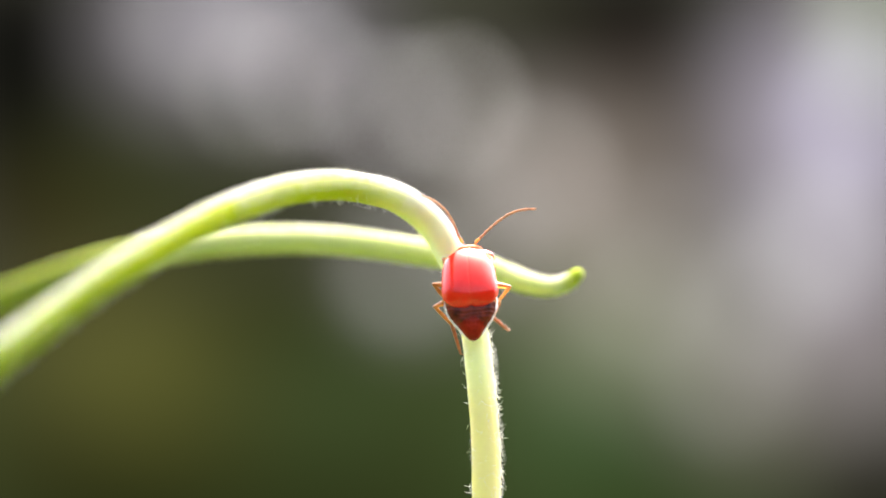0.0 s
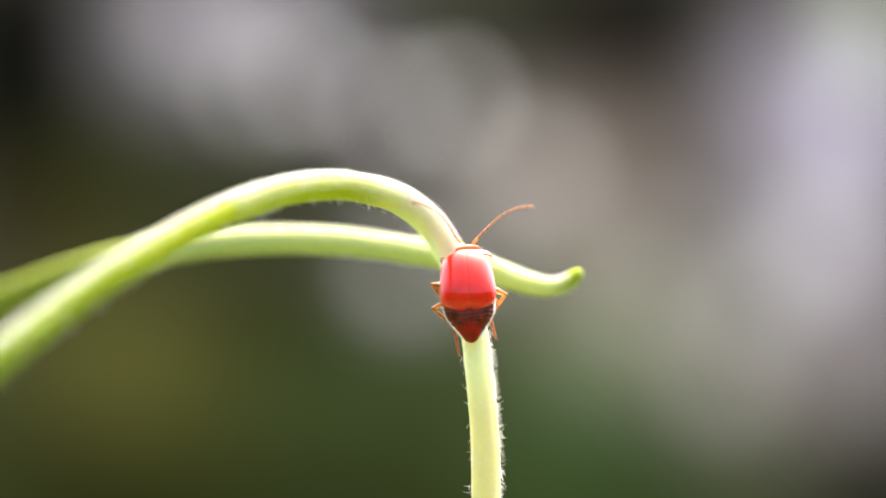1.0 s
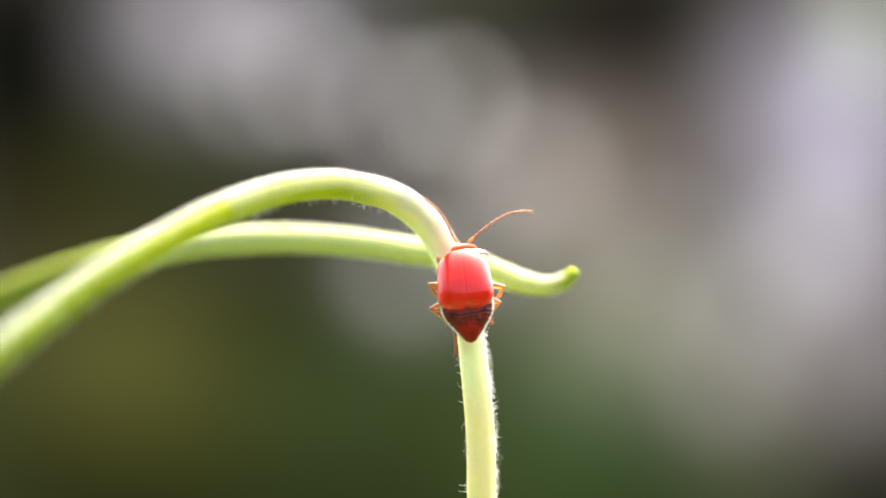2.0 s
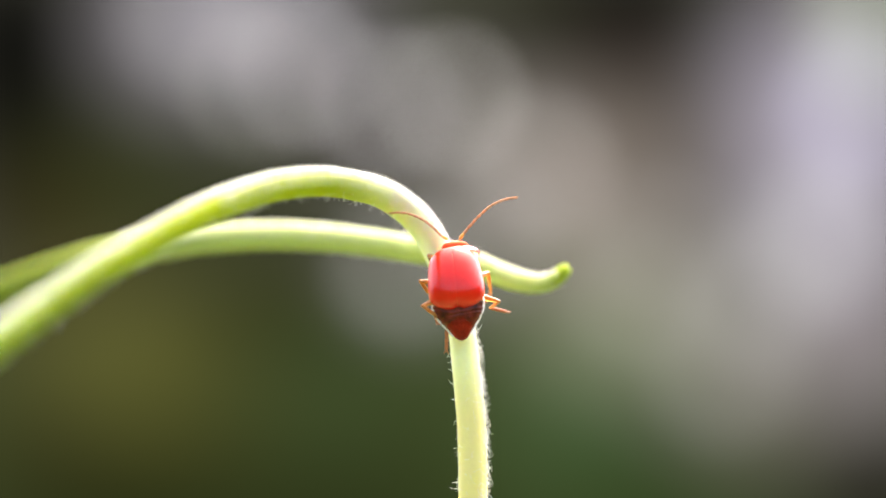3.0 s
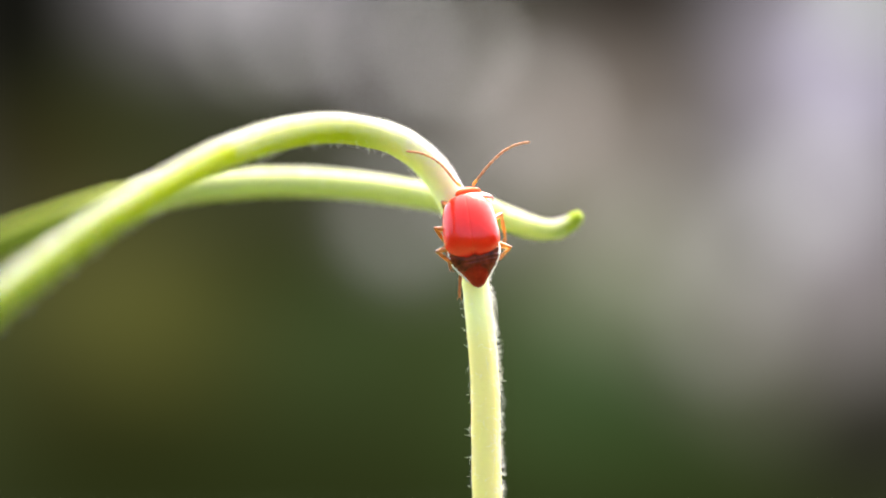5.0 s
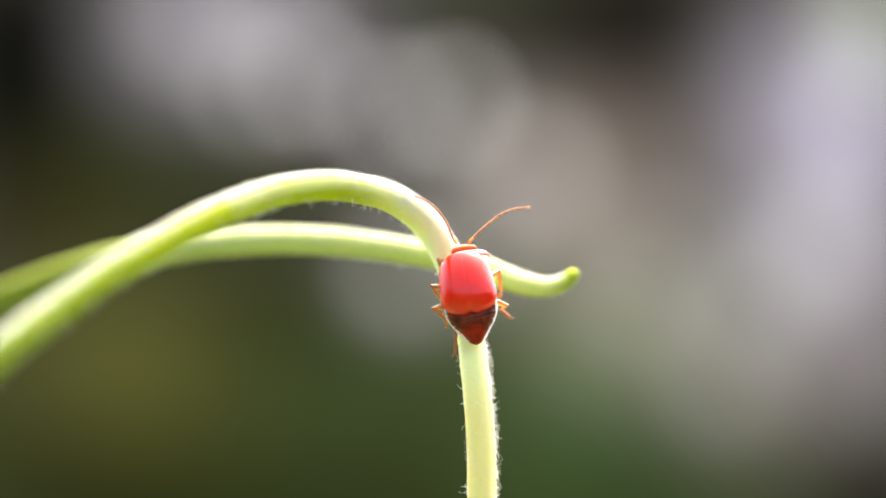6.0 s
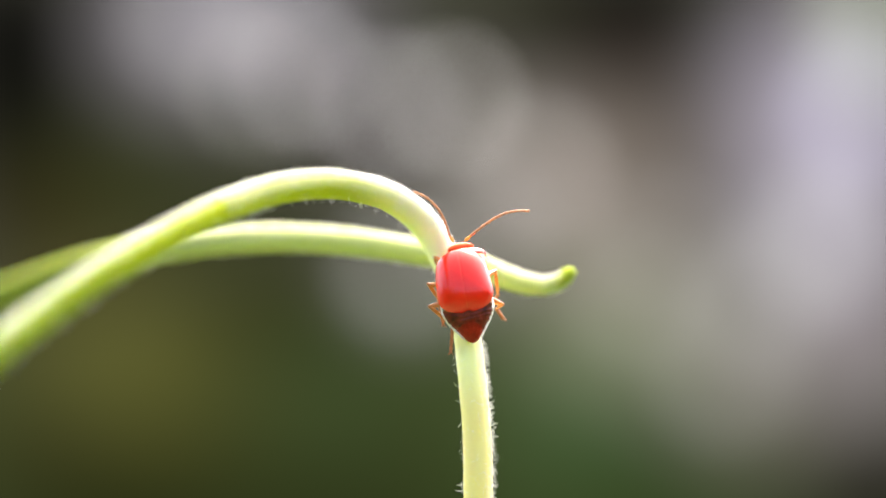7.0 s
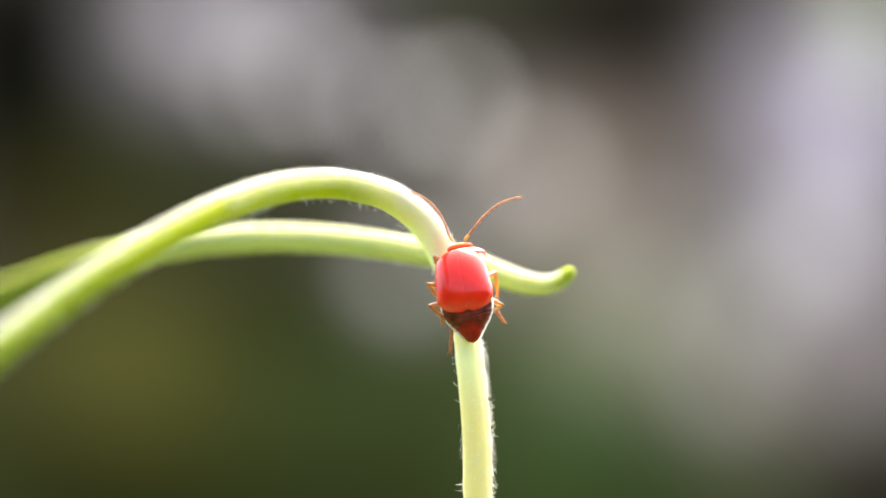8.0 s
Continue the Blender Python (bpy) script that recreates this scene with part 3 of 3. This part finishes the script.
def leg(key, lengths, thick):
    femur = limb_piece("leg", lengths[0] / 1000, thick * 1.25 / 1000, thick * 0.9 / 1000, LEG, beetle)
    tibia = limb_piece("shin", lengths[1] / 1000, thick * 0.75 / 1000, thick * 0.6 / 1000, LEG, femur)
    foot = limb_piece("foot", lengths[2] / 1000, thick * 0.75 / 1000, thick * 0.6 / 1000, LEG_TIP, femur, beads=4)
    foot["label"] = "pinkish clawed foot"
    LEGS[key] = (femur, tibia, foot, lengths)


for key, lengths in (("front_left", (1.3, 1.0, 0.9)), ("front_right", (1.2, 0.9, 1.2)), ("middle_left", (1.7, 1.6, 2.1)),
                     ("middle_right", (2.15, 2.75, 1.9)), ("hind_left", (1.75, 2.4, 2.2)), ("hind_right", (2.25, 1.55, 1.4))):
    leg(key, lengths, 0.24 if key == "front_right" else 0.205)

HIPS = {"front": (1.15, -0.6, -0.55), "middle": (1.2, -2.6, -0.6), "hind": (1.3, -3.9, -0.6)}


# ---- everything that moves ----
# seconds, shift of the neck in millimetres, pitch and lean of the body in degrees, pitch of the abdomen
BEETLE = (
    (0.0, 0.0, 0.0, 0.0, 0), (0.5, -0.1, 1.0, 0.9, 4), (1.0, -0.1, 4.0, 0.2, 2), (1.2, -0.06, 3.0, -1.4, -14),
    (1.5, -0.05, 3.0, -3.0, -28), (1.7, -0.05, 4.0, -2.4, -14), (2.8, -0.08, 8.0, -2.0, 2), (3.0, -0.1, 8.0, -2.2, 2),
    (3.5, -0.1, 6.0, 0.4, 2), (4.0, -0.12, 7.0, -2.2, 2), (5.3, -0.04, 10.0, -4.4, 2), (5.5, -0.04, 10.0, -4.6, 2),
    (6.0, -0.03, 11.0, -5.4, 2), (6.5, -0.02, 11.0, -5.5, 2), (8.0, -0.03, 11.0, -5.6, 3),
)
# seconds, turn of the free antenna in degrees
SWAY = (
    (0.00, 0.0), (0.10, 2.5), (0.20, 9.5), (0.30, 4.5), (0.40, -7.5), (0.50, 8.5), (0.60, 5.5), (0.70, -6.5),
    (0.80, -0.5), (0.90, 8.5), (1.00, 1.5), (1.10, -9.5), (1.20, 0.5), (1.30, 4.5), (1.40, -5.0), (1.50, -7.0),
    (1.60, -4.0), (1.70, -5.0), (1.85, 8.5), (2.05, -6.5), (2.25, 7.5), (2.45, -6.5), (2.62, 6.5), (2.80, -7.5),
    (2.90, 4.5), (3.00, 5.5), (3.10, -1.5), (3.20, -6.5), (3.30, -0.5), (3.40, 4.5), (3.50, 4.0), (3.60, -4.5),
    (3.70, 0.5), (3.80, 3.5), (3.90, 1.5), (4.00, 0.5), (4.10, -1.5), (4.20, 6.5), (4.40, -5.5), (4.60, 6.5),
    (4.80, -5.5), (5.00, 6.5), (5.15, -4.5), (5.30, 4.5), (5.40, 8.5), (5.50, 3.5), (5.60, -5.5), (5.70, -5.5),
    (5.80, 0.5), (5.90, 5.5), (6.00, -1.5), (6.10, -5.5), (6.20, -1.5), (6.30, 4.5), (6.40, -0.5), (6.50, -6.8),
    (6.60, -4.5), (6.70, 1.5), (6.80, 6.5), (6.90, -0.5), (7.00, -6.5), (7.10, -0.5), (7.20, 6.5), (7.30, 0.5),
    (7.40, -5.5), (7.50, -3.5), (7.60, 2.5), (7.70, -0.5), (7.80, -4.5), (7.90, 1.5), (8.00, 6.5),
)
# seconds, turn of the antenna that lies along the stem
SWAY_LEFT = (
    (0.00, -3.0), (0.10, 5.0), (0.20, 17.0), (0.30, 5.0), (0.40, -3.0), (0.50, -1.0), (0.60, 16.0), (0.70, -3.0),
    (0.80, 2.0), (0.90, 17.0), (1.00, 6.0), (1.10, -3.0), (1.20, 2.0), (1.30, 9.0), (1.50, -3.0), (1.70, 1.0),
    (1.85, 15.0), (2.05, -3.0), (2.25, 15.0), (2.45, -3.0), (2.62, 13.0), (2.80, 8.0), (2.90, 16.0), (3.00, 22.0),
    (3.10, 7.0), (3.20, -3.0), (3.30, 5.0), (3.40, 22.0), (3.50, 9.0), (3.60, -3.0), (3.80, 7.0), (4.00, -3.0),
    (4.20, 15.0), (4.40, -5.0), (4.60, 13.0), (4.80, -5.0), (5.00, 13.0), (5.15, -5.0), (5.30, 1.5), (5.40, 3.5),
    (5.50, -6.5), (5.70, -6.5), (5.90, 7.5), (6.00, -2.5), (6.20, -4.5), (6.35, 5.5), (6.50, -6.5), (6.65, -0.5),
    (6.80, 15.5), (6.90, 1.5), (7.00, -6.5), (7.20, 9.5), (7.40, -6.5), (7.60, 1.5), (7.80, -6.5), (8.00, -4.5),
)
# seconds, then where knee, ankle and toe show from the neck: right and up in millimetres
STEPS = {
    "front_left": (
        (0.00, (-1.84, -0.45), (-1.62, -1.12), (-1.35, -1.71)),
        (8.00, (-1.84, -0.45), (-1.62, -1.12), (-1.35, -1.71)),
    ),
    "middle_left": (
        (0.00, (-2.72, -2.43), (-1.67, -3.69), (-1.35, -5.40)),
        (1.20, (-2.72, -2.43), (-1.71, -3.69), (-1.21, -5.71)),
        (8.00, (-2.68, -2.52), (-1.53, -3.73), (-1.17, -5.71)),
    ),
    "hind_left": (
        (0.00, (-2.85, -4.32), (-1.17, -5.67), (-0.49, -7.92)),
        (1.00, (-2.76, -4.41), (-0.90, -5.76), (-0.49, -7.92)),
        (1.50, (-2.63, -4.41), (-0.49, -5.80), (-0.49, -7.92)),
        (3.00, (-2.31, -4.41), (-0.32, -5.89), (-0.45, -7.96)),
        (8.00, (-2.22, -4.27), (-0.36, -5.85), (-0.58, -7.88)),
    ),
    "front_right": (
        (0.00, (2.21, -1.30), (2.02, -1.89), (1.80, -2.25)),
        (2.60, (2.25, -1.30), (2.02, -1.89), (1.80, -2.25)),
        (2.80, (2.25, -0.72), (2.79, -0.90), (3.78, -0.72)),
        (2.95, (2.16, -1.35), (2.02, -1.89), (1.80, -2.25)),
        (3.80, (2.16, -1.35), (2.02, -1.89), (1.80, -2.25)),
        (3.90, (2.25, -0.67), (2.79, -0.77), (3.78, -0.36)),
        (4.00, (2.25, -0.63), (2.79, -0.72), (3.87, -0.45)),
        (4.10, (2.34, -0.90), (2.88, -1.53), (2.79, -2.48)),
        (4.20, (2.11, -1.44), (1.98, -2.02), (1.80, -2.34)),
        (8.00, (2.07, -1.44), (1.98, -2.02), (1.80, -2.34)),
    ),
    "middle_right": (
        (0.00, (3.42, -2.65), (2.52, -3.87), (2.16, -4.50)),
        (0.50, (3.55, -2.92), (2.61, -3.87), (2.25, -4.50)),
        (1.00, (3.65, -3.42), (2.56, -4.32), (2.25, -4.86)),
        (1.10, (3.60, -2.97), (2.56, -4.50), (2.79, -5.17)),
        (1.20, (3.42, -2.25), (2.61, -4.72), (4.18, -5.49)),
        (1.30, (3.60, -2.97), (2.61, -4.41), (2.34, -4.95)),
        (1.50, (3.33, -2.16), (2.56, -4.86), (4.46, -5.31)),
        (1.70, (3.60, -2.79), (2.70, -4.72), (3.78, -6.21)),
        (2.00, (3.42, -2.70), (2.61, -4.27), (2.25, -4.86)),
        (2.80, (2.97, -1.71), (3.15, -3.51), (2.79, -4.27)),
        (3.00, (2.92, -1.84), (3.15, -3.51), (2.70, -4.27)),
        (3.50, (2.79, -1.71), (2.97, -3.51), (2.61, -4.27)),
        (4.00, (2.88, -1.80), (3.06, -3.38), (2.61, -4.27)),
        (5.20, (2.83, -1.26), (3.24, -3.42), (3.15, -4.27)),
        (5.40, (2.83, -1.03), (3.38, -3.38), (4.37, -4.14)),
        (5.50, (2.83, -1.03), (3.33, -3.38), (4.46, -4.50)),
        (5.70, (2.88, -1.17), (3.33, -3.38), (4.41, -4.59)),
        (5.90, (2.97, -1.35), (3.24, -3.24), (3.15, -4.14)),
        (6.00, (2.97, -1.35), (3.24, -3.24), (2.79, -4.05)),
        (8.00, (3.01, -1.62), (3.24, -3.60), (2.79, -4.27)),
    ),
    "hind_right": (
        (0.00, (2.61, -3.82), (2.11, -5.08), (3.19, -6.03)),
        (0.20, (2.61, -3.82), (2.07, -5.22), (2.43, -6.57)),
        (0.30, (2.61, -3.82), (2.07, -5.22), (2.52, -6.48)),
        (0.40, (2.61, -3.82), (2.11, -5.04), (3.33, -5.85)),
        (0.50, (2.61, -3.82), (2.02, -5.31), (2.38, -6.61)),
        (0.60, (2.61, -3.82), (2.07, -5.22), (2.88, -6.39)),
        (0.70, (2.61, -3.82), (2.11, -5.08), (3.15, -5.85)),
        (0.80, (2.61, -3.82), (2.07, -5.22), (2.61, -6.57)),
        (1.00, (2.61, -3.82), (2.02, -5.40), (2.48, -6.79)),
        (1.20, (2.61, -3.69), (2.02, -5.04), (2.25, -6.21)),
        (1.50, (2.61, -3.60), (2.02, -4.86), (1.89, -5.62)),
        (2.20, (3.24, -4.05), (2.48, -4.86), (2.70, -5.62)),
        (2.80, (3.69, -4.14), (3.06, -4.63), (3.96, -5.04)),
        (3.00, (3.73, -4.09), (3.06, -4.63), (4.37, -4.95)),
        (3.40, (3.51, -4.14), (2.97, -4.63), (2.97, -5.17)),
        (3.50, (3.46, -4.14), (2.92, -4.63), (2.61, -5.17)),
        (4.00, (3.60, -4.05), (3.06, -4.72), (2.70, -5.17)),
        (5.50, (3.51, -4.05), (2.97, -4.63), (2.70, -5.04)),
        (5.80, (3.60, -4.09), (3.15, -4.46), (3.60, -5.04)),
        (6.00, (3.60, -4.09), (3.15, -4.46), (3.90, -5.10)),
        (7.00, (3.55, -4.14), (3.10, -4.54), (3.68, -5.36)),
        (8.00, (3.55, -4.23), (3.06, -4.63), (3.70, -5.58)),
    ),
}


def between(rows, t, k):
    return float(np.interp(t, [r[0] for r in rows], [r[k] for r in rows]))


def turned(t):
    return pose(0, 0, 0, between(BEETLE, t, 2), between(BEETLE, t, 3), 0)


def limb_pose(key, t, hip, joints):
    """Poses of a leg's three pieces from where its joints show; the rest of each length goes into depth."""
    back = turned(t).inverted()
    out, at = [], turned(t) @ hip
    signs = (-1, 1, 1) if key in ("middle_left", "hind_left") else (1, 1, 1)
    for (x, z), length, sign in zip(joints, LEGS[key][3], signs):
        dx, dz = x / 1000 - at.x, z / 1000 - at.z
        flat, length = math.hypot(dx, dz), length / 1000
        if flat > length * 0.99:
            dx, dz, flat = dx * length * 0.99 / flat, dz * length * 0.99 / flat, length * 0.99
        way = Vector((dx, sign * math.sqrt(length ** 2 - flat ** 2), dz))
        out.append(back @ Matrix.Translation(at) @ way.to_track_quat("Z", "Y").to_matrix().to_4x4())
        at = at + way
    return [out[0]] + [out[0].inverted() @ m for m in out[1:]]


def joints_at(key, t):
    rows = STEPS[key]
    return [tuple(float(np.interp(t, [r[0] for r in rows], [r[k][c] for r in rows])) for c in (0, 1)) for k in (1, 2, 3)]


def motions():
    walk(beetle, [(t, Matrix.Translation(NECK + Vector((x / 1000, 0, 0))) @ pose(0, 0, 0, rx, ry, 0)) for t, x, rx, ry, _ in BEETLE])
    hang = abdomen_part.location.copy()
    walk(abdomen_part, [(t, Matrix.Translation(hang) @ pose(0, 0, 0, a, 0, 0)) for t, _, _, _, a in BEETLE])
    for side in (-1, 1):
        seat = FEELERS[side].location.copy()
        walk(FEELERS[side], [(t, Matrix.Translation(seat) @ pose(0, 0, 0, 0, -(a + between(BEETLE, t, 3)), 0)) for t, a in (SWAY if side > 0 else SWAY_LEFT)])
    for key in LEGS:
        side = -1 if key.endswith("left") else 1
        x, u, h = HIPS[key.split("_")[0]]
        hip = body(side * x, u, h)
        times = sorted({r[0] for r in STEPS[key]} | {r[0] for r in BEETLE})
        poses = [(t, limb_pose(key, t, hip, joints_at(key, t))) for t in times]
        for k in range(3):
            walk(LEGS[key][k], [(t, ms[k]) for t, ms in poses])


motions()
